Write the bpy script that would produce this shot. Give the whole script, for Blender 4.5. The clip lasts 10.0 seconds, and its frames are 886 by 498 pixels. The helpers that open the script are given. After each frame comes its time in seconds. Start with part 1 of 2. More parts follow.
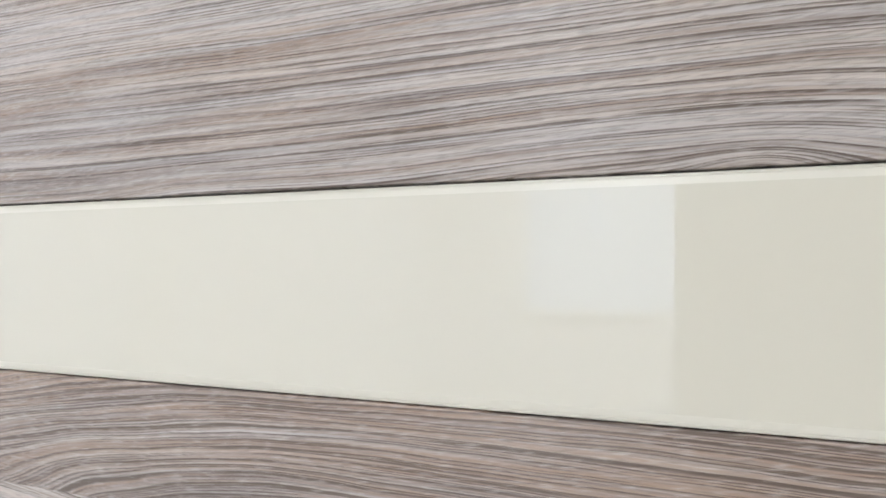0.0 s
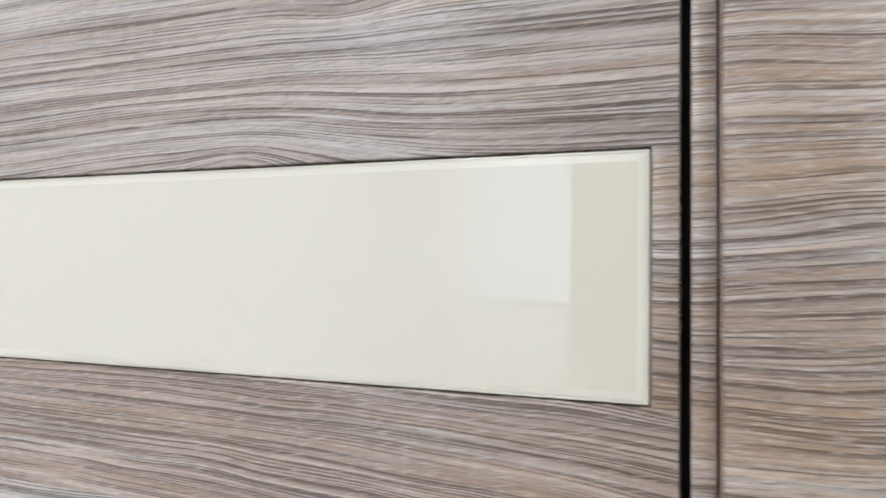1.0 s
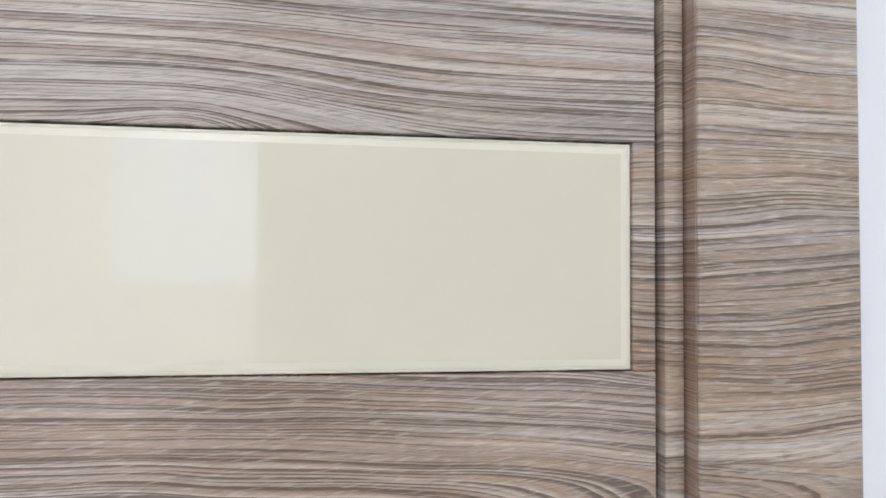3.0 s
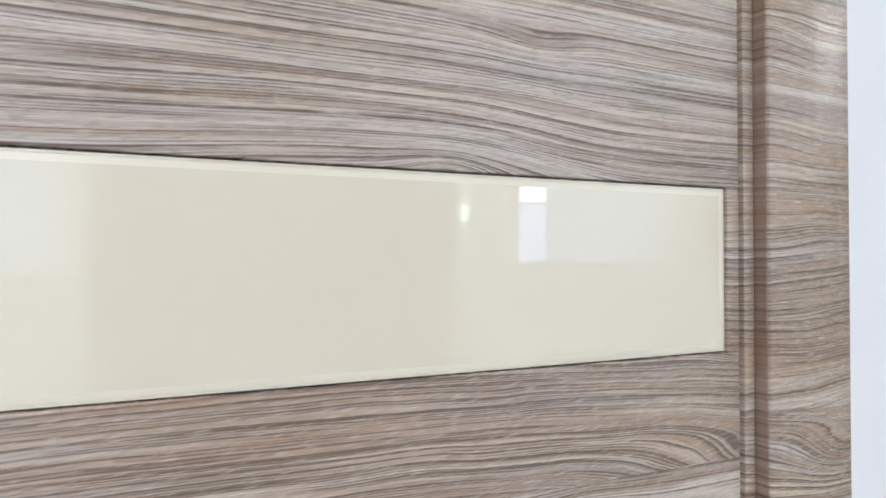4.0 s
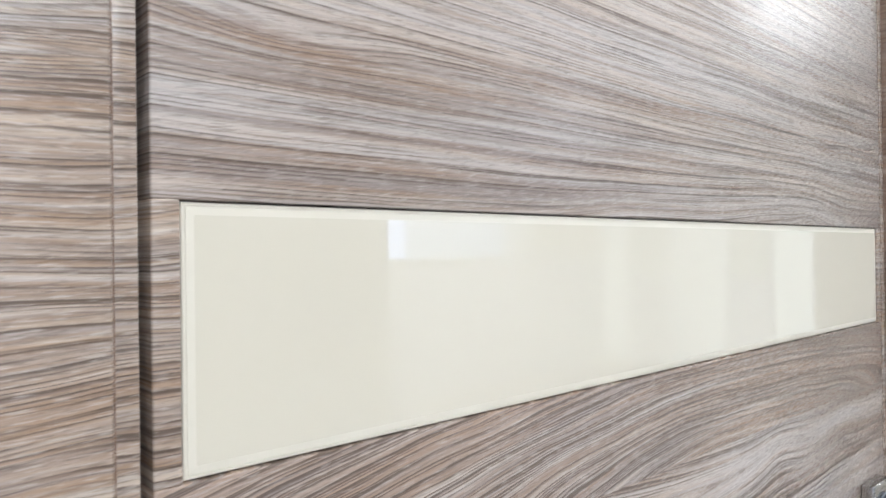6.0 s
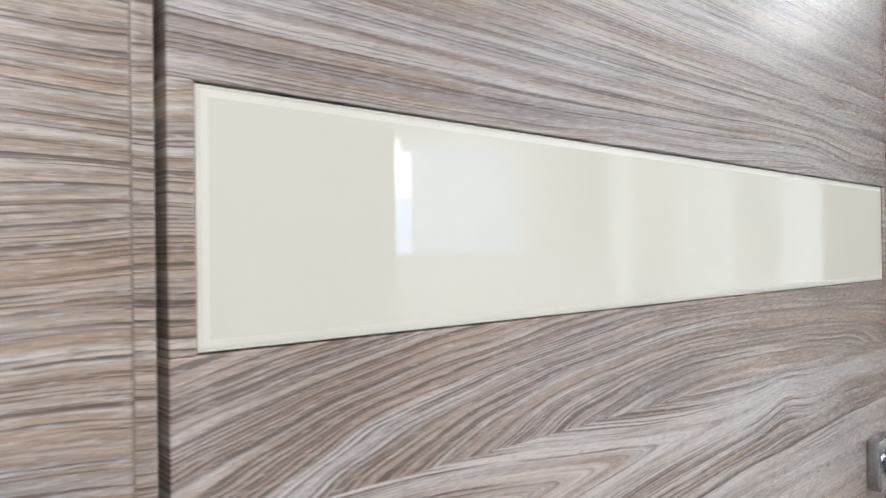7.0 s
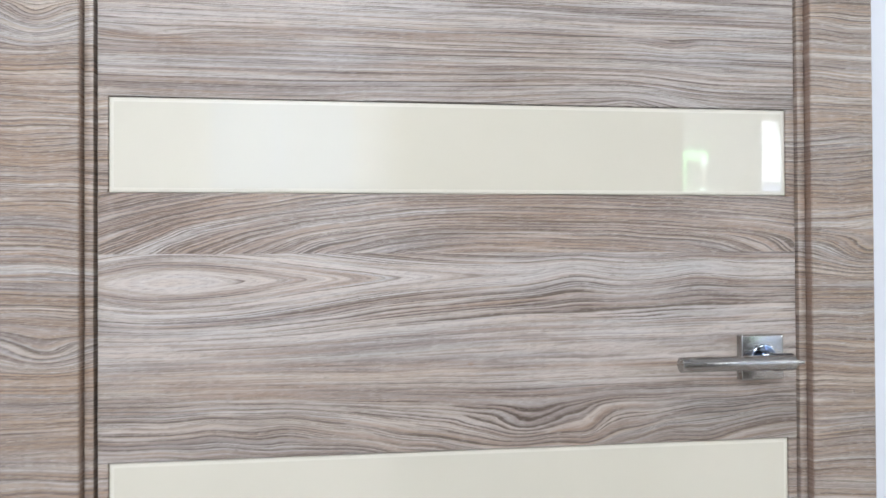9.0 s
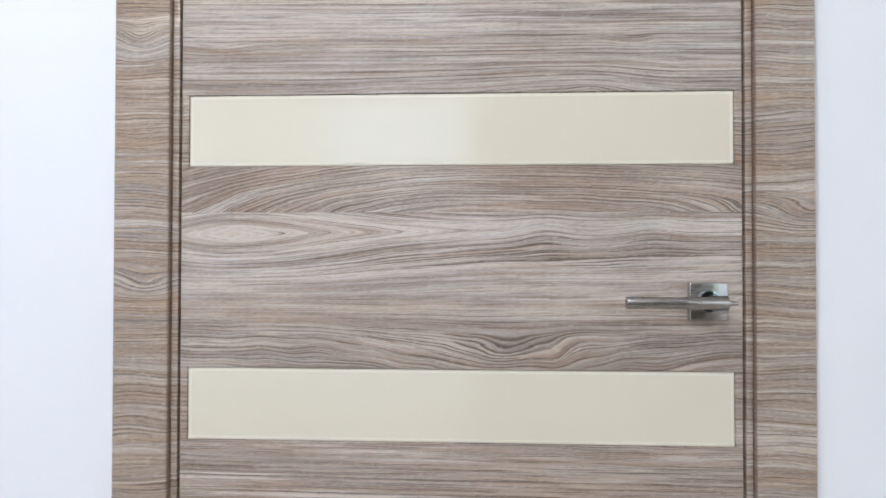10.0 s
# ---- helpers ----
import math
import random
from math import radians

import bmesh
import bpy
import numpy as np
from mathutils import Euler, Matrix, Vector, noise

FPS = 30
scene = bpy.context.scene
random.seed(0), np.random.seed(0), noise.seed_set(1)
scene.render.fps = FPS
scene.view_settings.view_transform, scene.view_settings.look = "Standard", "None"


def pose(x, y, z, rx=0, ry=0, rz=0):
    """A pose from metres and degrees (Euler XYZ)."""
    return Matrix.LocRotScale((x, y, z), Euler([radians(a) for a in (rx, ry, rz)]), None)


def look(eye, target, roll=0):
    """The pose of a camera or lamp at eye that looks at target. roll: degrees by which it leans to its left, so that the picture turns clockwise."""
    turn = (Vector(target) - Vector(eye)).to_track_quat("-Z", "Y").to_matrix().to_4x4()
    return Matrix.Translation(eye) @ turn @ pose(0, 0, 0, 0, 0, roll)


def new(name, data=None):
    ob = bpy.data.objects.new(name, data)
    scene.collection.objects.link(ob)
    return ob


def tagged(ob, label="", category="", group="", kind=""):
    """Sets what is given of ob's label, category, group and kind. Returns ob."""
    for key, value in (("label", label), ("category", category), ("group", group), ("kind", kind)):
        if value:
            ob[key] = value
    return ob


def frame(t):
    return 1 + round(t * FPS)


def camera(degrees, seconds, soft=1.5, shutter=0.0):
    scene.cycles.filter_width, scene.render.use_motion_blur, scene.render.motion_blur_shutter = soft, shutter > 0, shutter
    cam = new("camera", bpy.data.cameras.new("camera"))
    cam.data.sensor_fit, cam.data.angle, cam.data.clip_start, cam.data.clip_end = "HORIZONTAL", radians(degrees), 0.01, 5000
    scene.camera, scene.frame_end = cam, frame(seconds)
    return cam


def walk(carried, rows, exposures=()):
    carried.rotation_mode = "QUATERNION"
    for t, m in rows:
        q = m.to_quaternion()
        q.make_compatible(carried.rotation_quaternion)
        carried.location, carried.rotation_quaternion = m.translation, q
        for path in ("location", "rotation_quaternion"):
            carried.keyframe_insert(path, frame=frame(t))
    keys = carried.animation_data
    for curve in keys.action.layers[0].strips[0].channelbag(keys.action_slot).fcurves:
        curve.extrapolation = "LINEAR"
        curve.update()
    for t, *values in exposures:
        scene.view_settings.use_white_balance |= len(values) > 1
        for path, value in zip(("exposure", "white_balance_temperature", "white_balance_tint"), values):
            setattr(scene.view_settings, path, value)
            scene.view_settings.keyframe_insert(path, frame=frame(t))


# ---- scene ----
cam = camera(64.8, 10.0, soft=1.6, shutter=0.25)
PATH = [
    (0, (0.182, -0.294, 1.289), (-0.599, 1.542, 1.426), 1.1),
    (0.5, (0.309, -0.298, 1.28), (-0.459, 1.545, 1.392), 0.9),
    (1, (0.407, -0.286, 1.285), (-0.3, 1.582, 1.389), 1.1),
    (1.5, (0.438, -0.275, 1.279), (-0.089, 1.651, 1.396), 1.0),
    (2, (0.424, -0.274, 1.279), (0.113, 1.699, 1.372), 0.6),
    (2.5, (0.35, -0.281, 1.273), (0.314, 1.716, 1.383), 0.5),
    (2.7, (0.313, -0.288, 1.277), (0.403, 1.708, 1.368), 0.5),
    (4, (0.033, -0.314, 1.298), (0.917, 1.48, 1.324), -0.1),
    (4.5, (-0.107, -0.31, 1.319), (0.932, 1.399, 1.348), -0.2),
    (5, (-0.255, -0.309, 1.313), (0.927, 1.305, 1.339), -0.5),
    (5.5, (-0.378, -0.277, 1.334), (0.908, 1.255, 1.345), -0.3),
    (5.7, (-0.449, -0.264, 1.332), (0.88, 1.231, 1.342), -0.3),
    (6.8, (-0.508, -0.24, 1.282), (0.836, 1.24, 1.289), -1.1),
    (7, (-0.49, -0.256, 1.276), (0.834, 1.243, 1.286), -0.8),
    (7.5, (-0.41, -0.339, 1.254), (0.799, 1.254, 1.269), -1.1),
    (8, (-0.273, -0.45, 1.226), (0.583, 1.357, 1.258), -0.9),
    (8.5, (-0.191, -0.615, 1.197), (0.281, 1.328, 1.243), -0.4),
    (9, (-0.12, -0.78, 1.169), (0.116, 1.206, 1.189), -0.3),
    (9.3, (-0.060, -0.836, 1.143), (0.021, 1.163, 1.172), -0.2),
    (9.5, (-0.023, -0.877, 1.126), (-0.001, 1.122, 1.173), -0.2),
    (10, (0.033, -0.987, 1.105), (-0.071, 1.01, 1.136), 0.1),
]
walk(cam, [(t, look(eye, target, roll)) for t, eye, target, roll in PATH], [
    (0.0, 0.05, 6400, 10), (1.0, 0.14, 6350, 10), (1.4, 0.20, 6250, 10), (2.0, 0.06, 6400, 10), (2.5, 0.09, 6500, 10),
    (4.0, 0.08, 6450, 10), (5.0, 0.12, 6450, 10), (5.5, 0.14, 6420, 10), (7.0, 0.06, 6250, 10), (7.5, 0.02, 6250, 10),
    (8.5, 0.14, 6230, 10), (9.0, 0.16, 6230, 10), (9.5, 0.10, 6320, 10), (10.0, 0.05, 6450, 10)])

# ---- light ----
PANEL_WATTS = 28.0
world = bpy.data.worlds.new("sky")
scene.world = world
world.use_nodes = True
sky = world.node_tree.nodes.new("ShaderNodeTexSky")
sky.sky_type, sky.sun_disc = "NISHITA", False
sky.sun_elevation, sky.sun_rotation = radians(40), radians(200)
background = world.node_tree.nodes["Background"]
background.inputs["Strength"].default_value = 0.15
world.node_tree.links.new(sky.outputs[0], background.inputs["Color"])


def area_lamp(name, m, width, height, watts, colour):
    data = bpy.data.lights.new(name, "AREA")
    data.shape, data.size, data.size_y, data.energy, data.color = "RECTANGLE", width, height, watts, colour
    lamp = new(name, data)
    lamp.matrix_world = m
    return lamp


# unseen panel lamps added to light the room; the second follows from a sheen
PANELS = [(-0.45, -1.35), (4.2, -1.35), (-0.45, -3.4), (1.9, -3.4), (4.2, -3.4)]
for px, py in PANELS:
    area_lamp("added_panel_light", pose(px, py, 2.66), 0.56, 0.56, PANEL_WATTS, (0.935, 0.975, 1.0))


# ---- materials ----
class Val:
    """A socket of a node tree with arithmetic."""

    def __init__(self, tree, socket):
        self.tree, self.socket = tree, socket

    def op(self, kind, *others, clamp=False):
        node = self.tree.nodes.new("ShaderNodeMath")
        node.operation, node.use_clamp = kind, clamp
        for slot, value in zip(node.inputs, (self, *others)):
            if isinstance(value, Val):
                self.tree.links.new(value.socket, slot)
            else:
                slot.default_value = value
        return Val(self.tree, node.outputs[0])

    def __add__(self, o): return self.op("ADD", o)
    def __radd__(self, o): return self.op("ADD", o)
    def __sub__(self, o): return self.op("SUBTRACT", o)
    def __rsub__(self, o): return (self * -1.0) + o
    def __mul__(self, o): return self.op("MULTIPLY", o)
    def __rmul__(self, o): return self.op("MULTIPLY", o)
    def __truediv__(self, o): return self.op("DIVIDE", o)
    def root(self): return self.op("SQRT")
    def square(self): return self * self
    def bell(self): return (self.square() * -1.0).op("EXPONENT")
    def above(self, edge): return self.op("GREATER_THAN", edge)

    def ramp(self, low, high):
        node = self.tree.nodes.new("ShaderNodeMapRange")
        node.interpolation_type = "SMOOTHSTEP"
        self.tree.links.new(self.socket, node.inputs[0])
        node.inputs[1].default_value, node.inputs[2].default_value = low, high
        return Val(self.tree, node.outputs[0])

    def blend(self, a, b):
        """a where this is 0, b where it is 1."""
        return (b - a) * self + a


def material(name, roughness=0.5, metallic=0.0, colour=(0.8, 0.8, 0.8)):
    mat = bpy.data.materials.new(name)
    mat.use_nodes = True
    tree = mat.node_tree
    shader = tree.nodes["Principled BSDF"]
    shader.inputs["Roughness"].default_value = roughness
    shader.inputs["Metallic"].default_value = metallic
    shader.inputs["Base Color"].default_value = (*colour, 1)
    return mat, tree, shader


def place(tree):
    """World x, y, z as values."""
    geo = tree.nodes.new("ShaderNodeNewGeometry")
    split = tree.nodes.new("ShaderNodeSeparateXYZ")
    tree.links.new(geo.outputs["Position"], split.inputs[0])
    return [Val(tree, o) for o in split.outputs]


def clouds(tree, x, y, z=0.0, scale=1.0, detail=2.0, rough=0.5):
    join = tree.nodes.new("ShaderNodeCombineXYZ")
    for slot, value in zip(join.inputs, (x, y, z)):
        if isinstance(value, Val):
            tree.links.new(value.socket, slot)
        else:
            slot.default_value = value
    node = tree.nodes.new("ShaderNodeTexNoise")
    node.inputs["Scale"].default_value, node.inputs["Detail"].default_value, node.inputs["Roughness"].default_value = scale, detail, rough
    tree.links.new(join.outputs[0], node.inputs["Vector"])
    return Val(tree, node.outputs["Fac"])


def mix_colour(tree, factor, a, b):
    node = tree.nodes.new("ShaderNodeMix")
    node.data_type = "RGBA"
    for slot, value in ((node.inputs[0], factor), (node.inputs[6], a), (node.inputs[7], b)):
        if isinstance(value, Val):
            tree.links.new(value.socket, slot)
        elif isinstance(value, tuple):
            slot.default_value = (*value, 1)
        else:
            slot.default_value = value
    return Val(tree, node.outputs[2])


def bump(tree, shader, height, strength, distance):
    node = tree.nodes.new("ShaderNodeBump")
    node.inputs["Strength"].default_value, node.inputs["Distance"].default_value = strength, distance
    tree.links.new(height.socket, node.inputs["Height"])
    tree.links.new(node.outputs[0], shader.inputs["Normal"])


def sided(x, x0, left, right):
    """Bell round x0 with a width of its own on each side."""
    dx = x - x0
    return (dx.op("MAXIMUM", 0.0) / right - (dx * -1.0).op("MAXIMUM", 0.0) / left).bell()


def door_figure(tree, x, z):
    """The growth rings of the leaf's veneer, counted across the grain."""
    wave = clouds(tree, x * 2.2, z * 9.0, 1.3, detail=3.0) - 0.5
    fine = clouds(tree, x * 9.0, z * 60.0, 4.1, detail=3.0) - 0.5
    # plank under the upper pane: arches that rise steeply, run level and hook down at their far end
    run = (0.03 - x).op("MAXIMUM", 0.0) * 0.235 + (x - 0.06).op("MAXIMUM", 0.0) * 0.14 + (x - 0.30).op("MAXIMUM", 0.0) * 0.11 * (1.0 - z.ramp(1.172, 1.196))
    run = (run / 0.22).op("TANH") * 0.22
    arch = ((z - 1.143).square() + run.square() + 0.00002).root() / 0.0037 + (clouds(tree, x * 7.0, z * 22.0, 6.6, detail=2.0) - 0.5) * 2.6
    # plank below it: a cat's eye and arrows that run out into a wide pale band
    heart = (x * 0.014 + 1.1460) + (((x - 0.125) / 0.040).bell() * 0.009 + ((x - 0.275) / 0.040).bell() * 0.006) * ((z - 1.147) / 0.024).bell()
    dx = x + 0.325
    run = (dx.op("MAXIMUM", 0.0) * 0.235 + (dx * -1.0).op("MAXIMUM", 0.0) * 0.34) / 0.055
    run = run.op("TANH") * 0.055 * ((z - heart) / 0.075).bell()
    cat = (((z - heart).square() + (dx / 0.07).bell() * 0.0001 + 0.00001).root() + (run.square() + 0.00045).root()) / 0.0048
    # plank over the lower pane: flames that fall, and rise again further on
    run = (x.ramp(-0.24, 0.02) - x.ramp(0.06, 0.42) * 0.9) * 0.036
    run = (run + (clouds(tree, x * 8.0, z * 9.0, 3.9, detail=1.0) - 0.5) * 0.045) * ((z - 0.955) / 0.045).bell()
    flame = 40.0 - (z - 0.955 + run) / 0.0052
    middle = z.ramp(1.03, 1.075).blend(flame, cat)
    middle = z.above(1.1725).blend(middle, arch + 60.0)
    # upper panel: straight, with a broad low arch on the pane's edge
    top = z - sided(x, 0.185, 0.15, 0.075) * ((z - 1.338) / 0.040).bell() * 0.020
    top = top - sided(x, 0.19, 0.025, 0.022) * ((z - 1.342) / 0.008).bell() * 0.008
    top = top - sided(x, -0.10, 0.05, 0.12) * ((z - 1.338) / 0.020).bell() * 0.008
    top = top + ((x - 0.245) / 0.03).bell() * ((z - 1.414) / 0.008).bell() * 0.005
    top = top + ((x + 0.345) / 0.05).bell() * ((z - 1.408) / 0.010).bell() * 0.007
    top = top + x * 0.006
    low = z + x * 0.004
    ring = z.above(1.29).blend(middle, top / 0.0057 + 120.0)
    ring = z.above(0.9).blend(low / 0.0068, ring)
    # the plank of arches is darker, the pale band round the cat's eye bears few lines
    under = z.above(1.1725) * (1.0 - z.above(1.29))
    pale_band = ((z - heart) / 0.017).bell() * (1.0 - z.above(1.1725)) * z.above(1.0)
    plain = z.ramp(1.0, 1.035) * (1.0 - z.ramp(1.08, 1.11))
    core = ((x + 0.325) / 0.055).bell() * ((z - heart) / 0.016).bell()
    # upper panel pales to the right: uneven light on it put into tone
    tone = under * 0.07 - pale_band * 0.05 - core * 0.05 - plain * 0.02 - z.above(1.29) * (x.ramp(-0.10, 0.25) * 0.030 + 0.022) + (1.0 - z.above(0.9)) * 0.04
    smear = ((x - 0.245) / 0.028).bell() * ((z - 1.416) / 0.0035).bell() + ((x + 0.345) / 0.04).bell() * ((z + x * 0.12 - 1.366) / 0.004).bell()
    speck = ((x - 0.004) / 0.0022).bell() * ((z - 1.047) / 0.0014).bell()
    tone = tone + smear * 0.14 + speck * 0.5
    force = 1.0 - pale_band * 0.60 + under * 0.25 - plain * 0.62 - z.above(1.29) * (0.42 - x.ramp(-0.15, 0.20) * 0.25) - core * 0.75
    return ring + wave * (1.0 - plain * 0.4) * 1.5 + fine * 0.55, tone, force


def trim_figure(tree, x, z):
    """The rings of the casings' veneer, which also runs across."""
    side = x.above(0.0)
    seam = side.blend(1.385, 1.1985)
    part = z.op("GREATER_THAN", seam)
    shift = side * 3.7 + part * 1.9
    slow = clouds(tree, x * 4.0 + shift, z * 7.0, 7.7, detail=2.0) - 0.5
    fine = clouds(tree, x * 10.0, z * 70.0, 2.2, detail=3.0) - 0.5
    knot = ((x + 0.455) / 0.038).bell() * ((z - 1.415) / 0.026).bell() * 0.020
    knot = knot + ((x - 0.485) / 0.05).bell() * ((z - 1.165) / 0.025).bell() * 0.022
    knot = knot + ((x + 0.445) / 0.045).bell() * ((z - 1.065) / 0.020).bell() * 0.014
    tone = clouds(tree, x * 1.5, z * 14.0, 3.3, detail=3.0) * 0.26 - 0.08
    return (z + shift + slow * 0.045 + knot) / 0.0052 + fine * 0.6, tone, tone * 2.0 + 0.85


def veneer(name, figure, dark=1.0, streak=1.0, tint=0.0, brown=0.0, thin_lines=0.9, slope=0.12):
    mat, tree, shader = material(name, 0.42)
    x, y, z = place(tree)
    ring, tone, force_here = figure(tree, x, z)
    spread = clouds(tree, ring * 0.23, x * 0.9, 9.0, detail=1.0) - 0.5
    count = ring + spread * 1.6
    index, phase = count.op("FLOOR"), count.op("FRACT")
    dice = tree.nodes.new("ShaderNodeTexWhiteNoise")
    dice.noise_dimensions = "1D"
    tree.links.new(index.socket, dice.inputs["W"])
    force = Val(tree, dice.outputs["Value"]).op("POWER", 1.4) * 0.80 + 0.20
    patch = clouds(tree, x * 8.0, ring * 0.6, 5.5, detail=4.0, rough=0.6).ramp(0.36, 0.62)
    # early wood pales, then the late wood darkens towards a crisp line
    late = (phase.op("POWER", 6.0) + phase.op("POWER", 1.8) * 0.17) * (1.0 - phase.ramp(0.92, 1.0))
    late = late * force * (patch * 1.05 + 0.14)
    # thinner lines between the rings
    between = ring * 2.9 + (clouds(tree, x * 3.0, ring * 0.5, 2.7, detail=2.0) - 0.5) * 3.0
    thin = between.op("FRACT").op("POWER", 3.0) * (1.0 - between.op("FRACT").ramp(0.84, 1.0))
    thin = thin * clouds(tree, x * 7.0, ring * 1.1, 7.1, detail=3.0).ramp(0.42, 0.62)
    late = (late + thin * thin_lines) * force_here
    # short strands along the grain, and hair-fine pores a little across it
    strand = clouds(tree, x * 26.0, ring * 4.2, 3.6, detail=4.0, rough=0.62)
    light_strand = clouds(tree, x * 28.0, ring * 4.8, 6.3, detail=3.0, rough=0.6)
    slant = z - x * slope
    fibre = clouds(tree, x * 85.0, slant * 950.0, 3.0, detail=2.0, rough=0.6)
    pore = clouds(tree, x * 90.0, slant * 1000.0, 8.0, detail=2.0)
    band = clouds(tree, ring * 0.30, x * 2.0, 1.0, detail=3.0, rough=0.6) * 0.45 + clouds(tree, ring * 1.0, x * 2.2, 4.4, detail=3.0) * 0.55 + tone
    hue = clouds(tree, ring * 0.17, x * 2.6, 6.0, detail=2.0) * 0.45 + clouds(tree, ring * 1.7, x * 5.0, 2.0, detail=2.0) * 0.55 + tone * 0.5 + 0.015
    pale = mix_colour(tree, hue.ramp(0.38, 0.62), (0.590, 0.549, 0.525), (0.590, 0.507 - 0.012 * tint, 0.443 - 0.03 * tint))
    mid = mix_colour(tree, hue.ramp(0.36, 0.66), (0.352, 0.306, 0.284), (0.405, 0.294 - 0.008 * tint, 0.226 - 0.02 * tint))
    base = mix_colour(tree, band.ramp(0.40, 0.60), pale, mid)
    base = mix_colour(tree, light_strand.ramp(0.52, 0.70) * (0.36 * streak), base, (0.68, 0.625, 0.575))
    base = mix_colour(tree, strand.ramp(0.50, 0.66) * (0.36 * streak), base, (0.170, 0.125, 0.098))
    base = mix_colour(tree, (late * 2.9 * dark).op("MINIMUM", 0.90), base, (0.100, 0.069, 0.052))
    base = mix_colour(tree, fibre.ramp(0.50, 0.66) * (0.52 * streak), base, (0.150, 0.118, 0.098))
    base = mix_colour(tree, pore.ramp(0.53, 0.70) * (0.30 * streak), base, (0.72, 0.67, 0.62))
    # browns the veneer, for the casing's inner edge in shade
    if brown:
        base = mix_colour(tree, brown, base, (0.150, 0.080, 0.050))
    tree.links.new(base.socket, shader.inputs["Base Color"])
    gloss = fibre * 0.14 + late * 0.10 + 0.20
    tree.links.new(gloss.socket, shader.inputs["Roughness"])
    bump(tree, shader, fibre * -0.6 - late * 0.5 + pore * 0.5, 0.35, 0.0007)
    return mat


WOOD = veneer("leaf_veneer", door_figure, 1.0, 0.85)
TRIM = veneer("casing_veneer", trim_figure, 0.85, 1.0, 1.2, slope=0.035)
# the casing veneer again, browned: shade of the inner edge put into colour
EDGE_SHADE = veneer("casing_edge_shaded", trim_figure, 1.0, 0.6, 1.0, 0.55, 0.34, 0.02)

PANE, tree, shader = material("cream_glass", 0.024, colour=(0.74, 0.705, 0.60))
x, y, z = place(tree)
tone = clouds(tree, x * 1.7, z * 3.0, 0.4, detail=2.0)
tree.links.new(mix_colour(tree, tone, (0.672, 0.632, 0.528), (0.698, 0.658, 0.551)).socket, shader.inputs["Base Color"])
shader.inputs["IOR"].default_value = 1.70
bump(tree, shader, clouds(tree, x * 5.0, z * 5.0, 0.9, detail=1.0), 0.02, 0.002)

BEVEL, tree, shader = material("glass_bevel", 0.30, colour=(0.71, 0.672, 0.575))
shader.inputs["IOR"].default_value = 1.52

# the brownish shadow round the glass is put into the groove's colour
GROOVE, tree, shader = material("groove_shadow_brown", 0.7, colour=(0.060, 0.043, 0.032))
SHADOW_GAP, tree, shader = material("gap_black", 0.8, colour=(0.007, 0.006, 0.006))

STEEL, tree, shader = material("brushed_steel", 0.22, 1.0, (0.40, 0.39, 0.38))
x, y, z = place(tree)
scratch = clouds(tree, x * 60.0, y * 900.0, z * 2400.0, detail=2.0)
tree.links.new((scratch * 0.16 + 0.18).socket, shader.inputs["Roughness"])
bump(tree, shader, scratch, 0.06, 0.0003)
# both chromes are darkened: a dark room's reflection put into the colour
CHROME, tree, shader = material("polished_chrome", 0.05, 1.0, (0.42, 0.46, 0.53))
CHROME_DARKENED, tree, shader = material("darkened_chrome", 0.06, 1.0, (0.13, 0.15, 0.19))


def plaster(name, a, b, roughness=0.7):
    mat, tree, shader = material(name, roughness)
    x, y, z = place(tree)
    stain = clouds(tree, x + y * 0.7, z, y, scale=1.4, detail=3.0)
    grain = clouds(tree, x, y, z, scale=260.0, detail=3.0)
    tree.links.new(mix_colour(tree, stain, a, b).socket, shader.inputs["Base Color"])
    bump(tree, shader, grain, 0.25, 0.0006)
    return mat


WALL = plaster("white_wall_paint", (0.775, 0.80, 0.86), (0.79, 0.815, 0.875))
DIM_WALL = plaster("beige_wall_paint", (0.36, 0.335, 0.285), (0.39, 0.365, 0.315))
PARTITION = plaster("brown_partition_paint", (0.115, 0.100, 0.080), (0.135, 0.118, 0.095))
FABRIC = plaster("beige_blind_fabric", (0.50, 0.475, 0.42), (0.53, 0.505, 0.45), 0.85)
CEILING = plaster("ceiling_paint", (0.82, 0.82, 0.81), (0.85, 0.85, 0.84))
FLOOR = plaster("floor_laminate", (0.36, 0.31, 0.27), (0.42, 0.37, 0.32), 0.4)
FRAME_WHITE = plaster("white_window_frame", (0.78, 0.79, 0.80), (0.82, 0.83, 0.84), 0.4)


def glow(name, colour, strength):
    mat = bpy.data.materials.new(name)
    mat.use_nodes = True
    tree = mat.node_tree
    tree.nodes.remove(tree.nodes["Principled BSDF"])
    lamp = tree.nodes.new("ShaderNodeEmission")
    lamp.inputs[0].default_value, lamp.inputs[1].default_value = (*colour, 1), strength
    tree.links.new(lamp.outputs[0], tree.nodes["Material Output"].inputs[0])
    return mat


PANEL_GLOW = glow("panel_diffuser", (1.0, 0.985, 0.97), 9.0)
LED_GREEN = glow("green_led_tube", (0.36, 1.0, 0.42), 8.0)
LED_WHITE = glow("white_led_tube", (0.75, 1.0, 0.88), 8.0)
DAYLIGHT = glow("daylight_outside", (0.86, 0.93, 1.0), 6.5)
HAZE_LIGHT = glow("daylight_low", (0.54, 0.67, 1.0), 4.6)
# added glow for the entrance's brightness, no daylight source known there
ENTRANCE_GLOW = glow("entrance_glow", (0.92, 1.0, 0.98), 1.2)
ENTRANCE_DIM = glow("entrance_dim_glow", (0.94, 1.0, 0.93), 0.75)
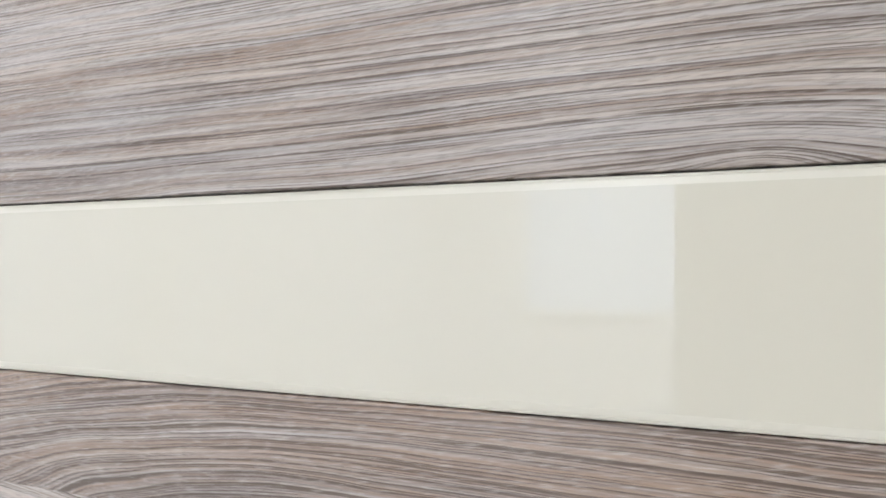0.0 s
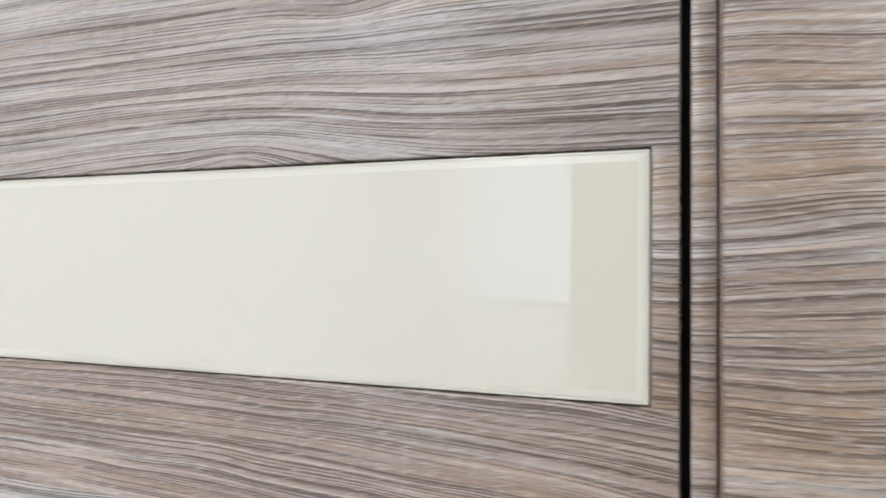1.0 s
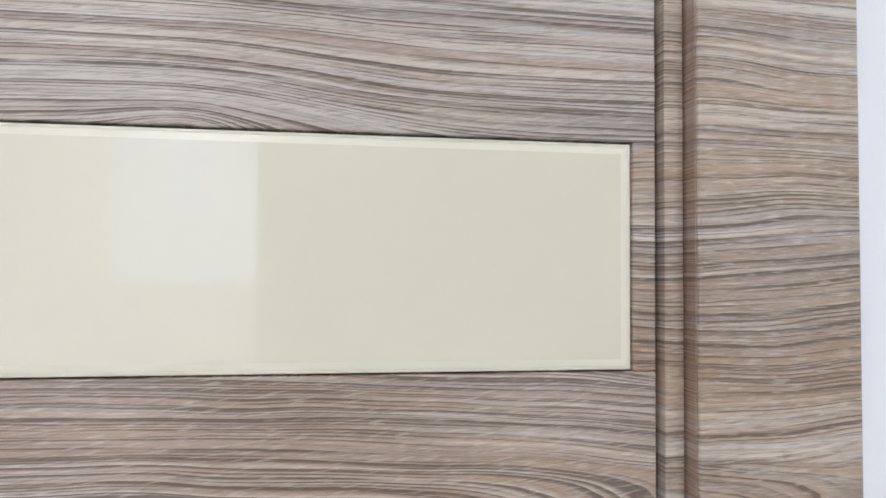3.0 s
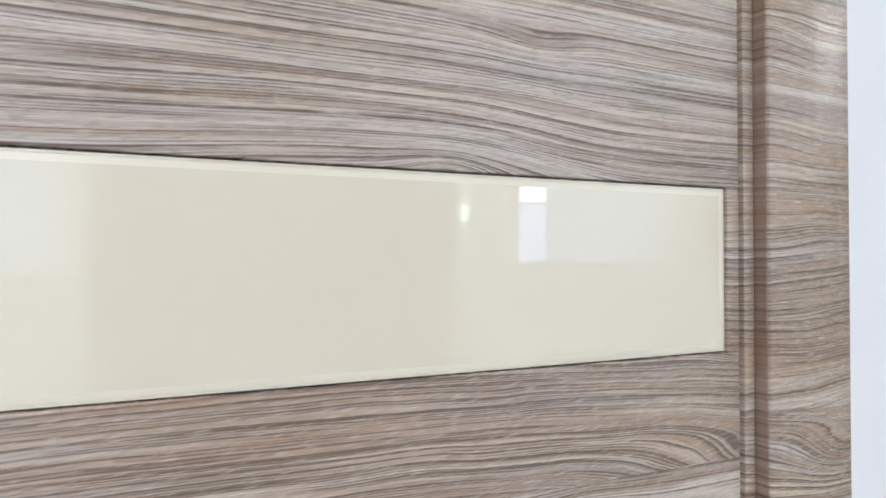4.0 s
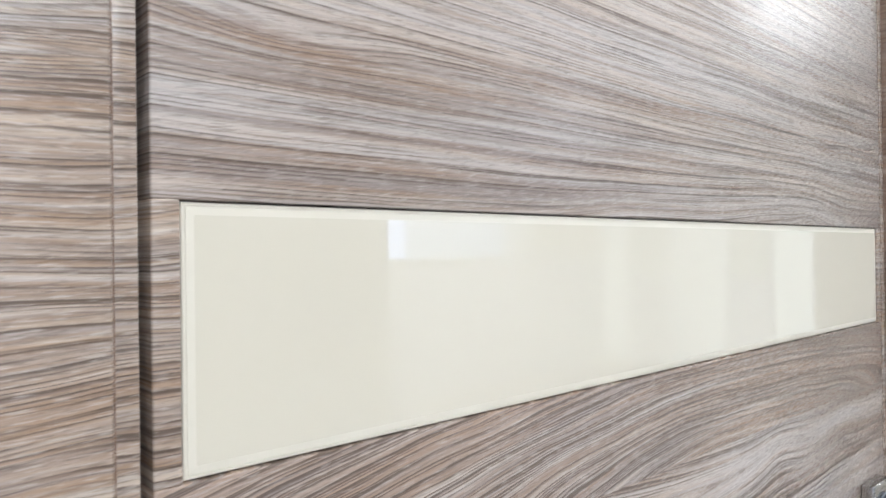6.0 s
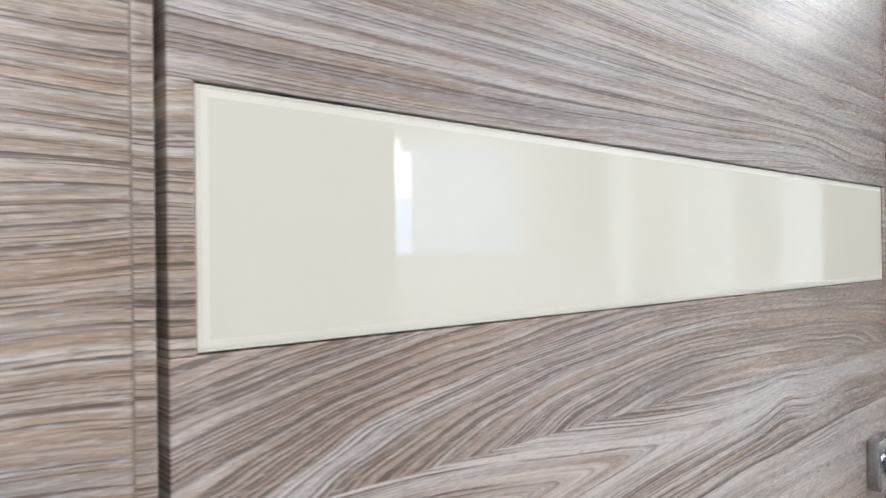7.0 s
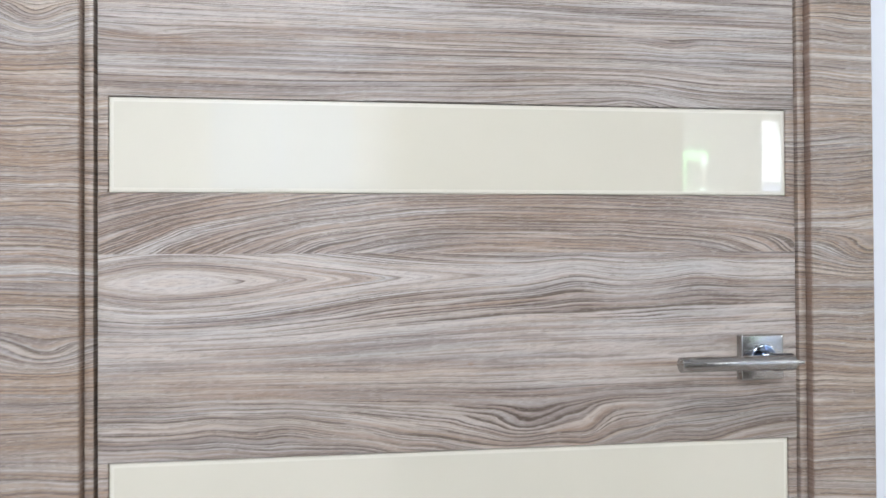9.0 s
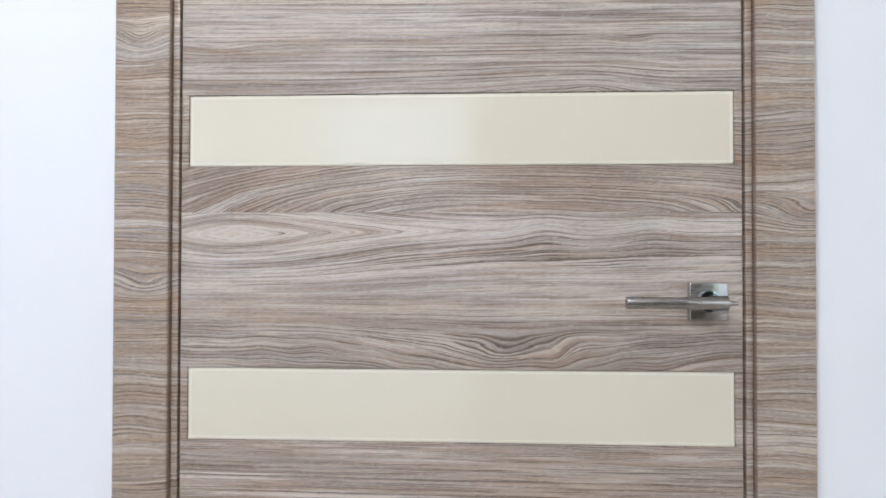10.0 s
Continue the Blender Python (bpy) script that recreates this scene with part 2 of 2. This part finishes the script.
BLIND_GLOW = glow("daylit_blind", (0.60, 0.75, 1.0), 2.1)


# ---- mesh helpers ----
def box(bm, x0, x1, y0, y1, z0, z1, round_by=0.0, steps=2):
    made = bmesh.ops.create_cube(bm, size=1)["verts"]
    bmesh.ops.scale(bm, vec=(x1 - x0, y1 - y0, z1 - z0), verts=made)
    bmesh.ops.translate(bm, vec=((x0 + x1) / 2, (y0 + y1) / 2, (z0 + z1) / 2), verts=made)
    if round_by:
        edges = list({e for v in made for e in v.link_edges})
        bmesh.ops.bevel(bm, geom=edges, offset=round_by, segments=steps, profile=0.5, affect="EDGES")
    return bm


def rod(bm, a, b, radius, radius_end=None, sides=40, round_by=0.0):
    a, b = Vector(a), Vector(b)
    m = Matrix.Translation((a + b) / 2) @ (b - a).to_track_quat("Z", "Y").to_matrix().to_4x4()
    made = bmesh.ops.create_cone(bm, cap_ends=True, segments=sides, radius1=radius, radius2=radius if radius_end is None else radius_end, depth=(b - a).length, matrix=m)["verts"]
    if round_by:
        caps = {e for v in made for f in v.link_faces if len(f.verts) > 4 for e in f.edges}
        bmesh.ops.bevel(bm, geom=list(caps), offset=round_by, segments=3, profile=0.5, affect="EDGES")
    return bm


def mesh_of(name, bm, mat, smooth=False):
    data = bpy.data.meshes.new(name)
    bmesh.ops.recalc_face_normals(bm, faces=bm.faces)
    bm.to_mesh(data)
    bm.free()
    data.materials.append(mat)
    if smooth:
        data.shade_smooth()
        data.set_sharp_from_angle(angle=radians(32))
    return data


def part(name, bm, mat, parent, label="", smooth=False):
    ob = new(name, mesh_of(name, bm, mat, smooth))
    ob.parent = parent
    return tagged(ob, label)


def thing(name, bm, mat, label, category, kind="", smooth=False):
    return tagged(new(name, mesh_of(name, bm, mat, smooth)), label, category, kind=kind)


def base(name, label, category, kind=""):
    return tagged(new(name), label, category, kind=kind)


# ---- the setting ----
HALF, FACE = 0.3971, 0.0          # the leaf's half width, and the plane of its face
ROOF = 2.72

WEST, EAST, SOUTH = -1.97, 6.2, -4.49     # the inner faces of the side walls and of the wall across
bm = bmesh.new()
box(bm, WEST, -0.47, 0.004, 0.16, 0, ROOF)
box(bm, 0.47, EAST, 0.004, 0.16, 0, ROOF)
box(bm, -0.47, 0.47, 0.004, 0.16, 2.09, ROOF)
thing("wall_north", bm, WALL, "cool white painted plaster wall round the door", "wall", "structure")

bm = bmesh.new()
box(bm, WEST - 0.15, WEST, SOUTH - 0.2, 0.16, 0, ROOF)
thing("wall_west", bm, WALL, "plain white painted side wall", "wall", "structure")
thing("trim", box(bmesh.new(), WEST + 0.001, WEST + 0.03, -1.93, -1.725, 0.0, 2.10, 0.004), FRAME_WHITE, "upright white trim board on the side wall", "trim", "structure")

# the wall across the room, with a window and a wide window
WINDOWS = ((-1.26, -0.12, 1.18, 2.38), (3.09, 4.73, 1.235, 2.30))
bm = bmesh.new()
box(bm, WEST, -1.26, SOUTH - 0.2, SOUTH, 0, ROOF)
box(bm, -0.12, 3.09, SOUTH - 0.2, SOUTH, 0, ROOF)
box(bm, 4.73, EAST, SOUTH - 0.2, SOUTH, 0, ROOF)
for x0, x1, z0, z1 in WINDOWS:
    box(bm, x0, x1, SOUTH - 0.2, SOUTH, 0, z0)
    box(bm, x0, x1, SOUTH - 0.2, SOUTH, z1, ROOF)
thing("wall_south", bm, WALL, "white painted wall across the room with two windows", "wall", "structure")
bm = bmesh.new()
box(bm, 0.0, 1.195, -2.08, -1.93, 0, ROOF)
thing("wall_partition", bm, PARTITION, "dark beige partition standing in the room", "wall", "structure")
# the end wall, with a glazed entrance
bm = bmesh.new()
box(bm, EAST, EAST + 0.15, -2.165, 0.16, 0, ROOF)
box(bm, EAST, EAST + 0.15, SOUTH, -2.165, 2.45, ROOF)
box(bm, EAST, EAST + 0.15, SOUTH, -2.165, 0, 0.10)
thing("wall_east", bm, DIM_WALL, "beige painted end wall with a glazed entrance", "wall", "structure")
bm = bmesh.new()
box(bm, WEST - 0.15, EAST + 0.15, SOUTH - 0.2, 0.16, -0.12, 0)
thing("floor", bm, FLOOR, "grey brown laminate floor", "floor", "structure")
bm = bmesh.new()
box(bm, WEST - 0.15, EAST + 0.15, SOUTH - 0.2, 0.16, ROOF, ROOF + 0.12)
thing("ceiling", bm, CEILING, "plain white painted ceiling", "ceiling", "structure")


def window(name, x0, x1, z0, z1, y, label, blind_from):
    """A white framed window in a wall whose inner face is at y, daylight behind, with a pale blind from blind_from on."""
    top = base(name, label, "window", "structure")
    top.location = ((x0 + x1) / 2, y, z0)
    shift = Matrix.Translation(top.location).inverted()

    def add(piece, bm, mat, note=""):
        bm.transform(shift)
        return part(piece, bm, mat, top, note)

    for a, b, c, d in ((x0, x0 + 0.04, z0, z1), (x1 - 0.04, x1, z0, z1), (x0 + 0.04, x1 - 0.04, z0, z0 + 0.04), (x0 + 0.04, x1 - 0.04, z1 - 0.04, z1)):
        add("window_frame", box(bmesh.new(), a, b, y - 0.10, y - 0.05, c, d, 0.004), FRAME_WHITE)
    if blind_from > x0 + 0.05:
        add("pane", box(bmesh.new(), x0 + 0.04, blind_from, y - 0.085, y - 0.080, z0 + 0.525, z1 - 0.04), DAYLIGHT, "bright window pane full of daylight")
        add("pane", box(bmesh.new(), x0 + 0.04, blind_from, y - 0.085, y - 0.080, z0 + 0.04, z0 + 0.505), HAZE_LIGHT, "lower window pane with bluish daylight")
        add("glazing_bar", box(bmesh.new(), x0 + 0.04, blind_from, y - 0.09, y - 0.07, z0 + 0.505, z0 + 0.525), FRAME_WHITE)
    add("blind", box(bmesh.new(), blind_from, x1 - 0.04, y - 0.078, y - 0.074, z0 + 0.04, z1 - 0.04), BLIND_GLOW, "pale daylit roller blind")
    add("window_sill", box(bmesh.new(), x0, x1, y - 0.05, y + 0.03, z0 + 0.001, z0 + 0.02, 0.004), FRAME_WHITE)
    return add


add_1 = window("window_1", *WINDOWS[0], SOUTH, "white framed window with a pale daylit blind", -1.22)
add_2 = window("window_2", *WINDOWS[1], SOUTH, "wide white window, bright strip beside a drawn blind", 3.412)

# a narrow glowing strip added in front of the one blind
add_1("blind_strip", box(bmesh.new(), -0.74, -0.722, SOUTH - 0.073, SOUTH - 0.071, 1.76, 2.33), HAZE_LIGHT, "narrow glowing strip laid over the blind")
add_2("vent", box(bmesh.new(), 3.27, 3.410, SOUTH - 0.078, SOUTH - 0.062, 2.17, 2.258, 0.004), FRAME_WHITE, "white vent in the pane's upper corner")
add_2("glazing_bar", box(bmesh.new(), 3.132, 4.685, SOUTH - 0.072, SOUTH - 0.064, 1.366, 1.376, 0.002), FRAME_WHITE)

# its bright white door parts are built as glowing panes
front = base("window_3", "tall glazed entrance with white frames", "window", "structure")
front.location = (EAST, -3.306, 0.10)
POSTS = (-1.18, -0.84, -0.321, -0.125, 0.0, 0.304, 0.733, 1.10)
for n, y0 in enumerate(POSTS):
    part("window_frame", box(bmesh.new(), 0.02, 0.08, y0, y0 + 0.04, 0.0, 2.35, 0.004), FRAME_WHITE, front)
    if n < 7:
        dim = n in (1, 5)
        y1 = POSTS[n + 1]
        if dim:
            part("kick_panel", box(bmesh.new(), 0.045, 0.058, y0 + 0.04, y1, 0.0, 0.95, 0.003), FRAME_WHITE, front, "white panel under the dimmer glass")
        part("pane", box(bmesh.new(), 0.048, 0.052, y0 + 0.04, y1, 0.95 if dim else 0.0, 2.35), ENTRANCE_DIM if dim else ENTRANCE_GLOW, front, "tall pane with a dimmer glow" if dim else "tall glowing pane standing for a bright white door part")

# ---- door casing ----
casing = base("door_frame_1", "grey brown wood veneer door casing with horizontal grain", "door frame", "structure")
for side in (-1, 1):
    a, b = sorted((side * 0.4126, side * 0.4920))
    bm = bmesh.new()
    box(bm, a, b, -0.010, 0.0038, 0.0, 2.118)
    near = [e for e in bm.edges if all(abs(abs(v.co.x) - 0.4126) < 1e-5 and v.co.y < 0 for v in e.verts)]
    far = [e for e in bm.edges if all(abs(abs(v.co.x) - 0.4920) < 1e-5 and v.co.y < 0 for v in e.verts)]
    bmesh.ops.bevel(bm, geom=near, offset=0.0016, segments=4, profile=0.5, affect="EDGES")
    bmesh.ops.bevel(bm, geom=far, offset=0.0012, segments=2, profile=0.5, affect="EDGES")
    part("casing", bm, TRIM, casing, smooth=True)
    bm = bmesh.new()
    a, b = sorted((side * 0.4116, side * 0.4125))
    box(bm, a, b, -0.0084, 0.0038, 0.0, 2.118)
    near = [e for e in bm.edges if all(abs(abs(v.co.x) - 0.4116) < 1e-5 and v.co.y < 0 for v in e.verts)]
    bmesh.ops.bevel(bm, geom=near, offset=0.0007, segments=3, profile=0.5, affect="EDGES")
    part("casing_edge", bm, EDGE_SHADE, casing, "browner inner edge strip with its shade put into the colour", smooth=True)
    a, b = sorted((side * 0.4013, side * 0.4106))
    part("jamb_strip", box(bmesh.new(), a, b, 0.0, 0.05, 0.0, 2.045, 0.0008), TRIM, casing, smooth=True)
    a, b = sorted((side * 0.4112, side * 0.4700))
    part("jamb", box(bmesh.new(), a, b, 0.0042, 0.16, 0.0, 2.09), TRIM, casing)
    # near-black strip added to paint the shade in the gap round the leaf
    a, b = sorted((side * 0.3973, side * 0.4011))
    part("gap_shade", box(bmesh.new(), a, b, 0.014, 0.05, 0.0, 2.045), SHADOW_GAP, casing, "near-black strip that paints the gap's shade")
bm = bmesh.new()
box(bm, -0.4112, 0.4112, -0.010, 0.0038, 2.046, 2.118, 0.0012)
part("head_casing", bm, TRIM, casing, smooth=True)
part("head_jamb", box(bmesh.new(), -0.4108, 0.4108, 0.0042, 0.16, 2.046, 2.09), TRIM, casing)

# ---- door leaf ----
door = base("door_1", "closed grey brown wood door with two cream glass strips and a lever handle", "door", "structure")
UP, DOWN = (1.2386, 1.3420), (0.8463, 0.9505)
INSET = 0.3865


def board(name, x0, x1, z0, z1, mat):
    bm = bmesh.new()
    box(bm, x0, x1, FACE, 0.040, z0, z1, 0.0009, 3)
    return part(name, bm, mat, door, smooth=True)


board("upper_panel", -HALF, HALF, UP[1], 2.040, WOOD)
board("middle_panel", -HALF, HALF, DOWN[1], UP[0], WOOD)
board("lower_panel", -HALF, HALF, 0.006, DOWN[0], WOOD)
for z0, z1 in (UP, DOWN):
    board("edge_strip", -HALF, -INSET, z0, z1, TRIM)
    board("edge_strip", INSET, HALF, z0, z1, TRIM)


def glass_strip(z0, z1):
    """A cream back-painted glass strip, let in a little below the wood, with a ground edge."""
    gap, rim, front = 0.0007, 0.0048, 0.0015
    x0, x1, z0, z1 = -INSET + gap, INSET - gap, z0 + gap, z1 - gap
    part("groove", box(bmesh.new(), x0 - gap, x1 + gap, 0.0085, 0.012, z0 - gap, z1 + gap), GROOVE, door, "backing with the groove's brown shadow put into its colour")
    pane = part("glass_pane", box(bmesh.new(), x0 + rim, x1 - rim, front, 0.0080, z0 + rim, z1 - rim), PANE, door, "glossy cream back-painted glass strip")
    bm = bmesh.new()
    def loop(inward, depth):
        return [bm.verts.new((px, depth, pz)) for px, pz in ((x0 + inward, z0 + inward), (x1 - inward, z0 + inward), (x1 - inward, z1 - inward), (x0 + inward, z1 - inward))]

    # side, a narrow flat, a hairline, then the slope up to the face
    steps = ((0, 0.008), (0, front + 0.0009), (0.0003, front + 0.0004), (0.0013, front + 0.00025), (0.0014, front + 0.0006), (0.0016, front + 0.0006), (0.0017, front + 0.00025), (rim, front))
    rings = [loop(*step) for step in steps]
    for low, high in zip(rings, rings[1:]):
        for n in range(4):
            bm.faces.new((low[n], low[(n + 1) % 4], high[(n + 1) % 4], high[n]))
    part("bevelled_edge", bm, BEVEL, pane, "paler bevelled glass edge")


glass_strip(*UP)
glass_strip(*DOWN)

# ---- lever handle ----
CX, CZ, REACH = 0.3470, 1.0485, 0.0520
rosette = part("door_handle", box(bmesh.new(), CX - 0.026, CX + 0.026, -0.0130, -0.0003, CZ - 0.026, CZ + 0.026, 0.0016, 3), STEEL, door, "square brushed steel rosette with a lever", smooth=True)
part("collar", rod(bmesh.new(), (CX, -0.0128, CZ), (CX, -0.0165, CZ), 0.0158, round_by=0.0012), CHROME, rosette, "polished chrome collar", smooth=True)
part("collar_recess", rod(bmesh.new(), (CX, -0.0160, CZ), (CX, -0.0172, CZ), 0.0138, round_by=0.0004), CHROME_DARKENED, rosette, "dark ring inside the collar", smooth=True)
part("neck", rod(bmesh.new(), (CX, -0.0165, CZ), (CX, -REACH + 0.002, CZ), 0.0085, 0.0078), CHROME, rosette, "polished chrome neck", smooth=True)
part("lever", rod(bmesh.new(), (0.2270, -REACH, CZ), (CX + 0.0125, -REACH, CZ), 0.0083, round_by=0.0006), STEEL, rosette, "round brushed steel lever", smooth=True)
part("sleeve", rod(bmesh.new(), (CX - 0.0098, -REACH + 0.0042, CZ), (CX + 0.0135, -REACH + 0.0042, CZ), 0.0098, round_by=0.0016), CHROME_DARKENED, rosette, "chrome sleeve behind the lever, darkened for a dark reflection", smooth=True)
part("lever_tip", rod(bmesh.new(), (CX + 0.0120, -REACH - 0.001, CZ), (CX + 0.0245, -REACH - 0.001, CZ), 0.0040, 0.0022, round_by=0.0005), STEEL, rosette, "thin steel tip of the lever", smooth=True)

# ---- things of the room ----
# bodies of the added panel lamps, out of view
for px, py in PANELS:
    lamp = tagged(base("added_ceiling_light", "square white LED panel, unseen, added under the ceiling for light", "ceiling light"), group="ceiling lights")
    lamp.location = (px, py, 2.67)
    for n in range(4):
        m = pose(0, 0, 0, 0, 0, 90 * n)
        bm = box(bmesh.new(), -0.30, 0.285, 0.285, 0.30, 0.0, ROOF - 2.67, 0.002)
        bm.transform(m)
        part("frame", bm, FRAME_WHITE, lamp)
    part("diffuser", box(bmesh.new(), -0.285, 0.285, -0.285, 0.285, 0.012, 0.020), PANEL_GLOW, lamp, "glowing white diffuser")

sign = base("led_sign", "small lit green and white LED sign on the wall", "sign")
sign.location = (2.496, SOUTH + 0.002, 1.58)
part("back_plate", box(bmesh.new(), -0.125, 0.125, 0.0, 0.008, 0.0, 0.41, 0.002), FRAME_WHITE, sign)


def tube(a, b, thick, mat, label):
    part("tube", rod(bmesh.new(), (a[0], 0.034, a[1]), (b[0], 0.034, b[1]), thick, sides=16, round_by=thick * 0.3), mat, sign, label, smooth=True)


# an upright on one side, a bar along the top with a drooping tip, a short tip below it
tube((-0.109, 0.012), (-0.109, 0.402), 0.009, LED_WHITE, "white LED tube")
tube((-0.084, 0.012), (-0.084, 0.402), 0.017, LED_GREEN, "green LED tube")
tube((-0.065, 0.378), (0.119, 0.378), 0.025, LED_GREEN, "green LED tube")
tube((0.070, 0.345), (0.118, 0.335), 0.014, LED_WHITE, "white LED tube")
tube((0.102, 0.300), (0.102, 0.350), 0.014, LED_WHITE, "white LED tube")
tube((0.078, 0.012), (0.078, 0.125), 0.022, LED_WHITE, "white LED tube")

# a drawn blind between the wide window and the entrance
blind = base("roller_blind", "drawn beige roller blind on the wall beside the window", "blind")
blind.location = (5.61, SOUTH + 0.001, 1.275)
part("cassette", box(bmesh.new(), -0.57, 0.57, 0.0, 0.07, 1.00, 1.08, 0.010, 3), FRAME_WHITE, blind, "white blind cassette", smooth=True)
part("fabric", box(bmesh.new(), -0.56, 0.56, 0.020, 0.024, 0.02, 1.00), FABRIC, blind)
part("bottom_bar", box(bmesh.new(), -0.565, 0.565, 0.012, 0.032, 0.0, 0.022, 0.004, 2), FRAME_WHITE, blind, "white bar along the hem", smooth=True)
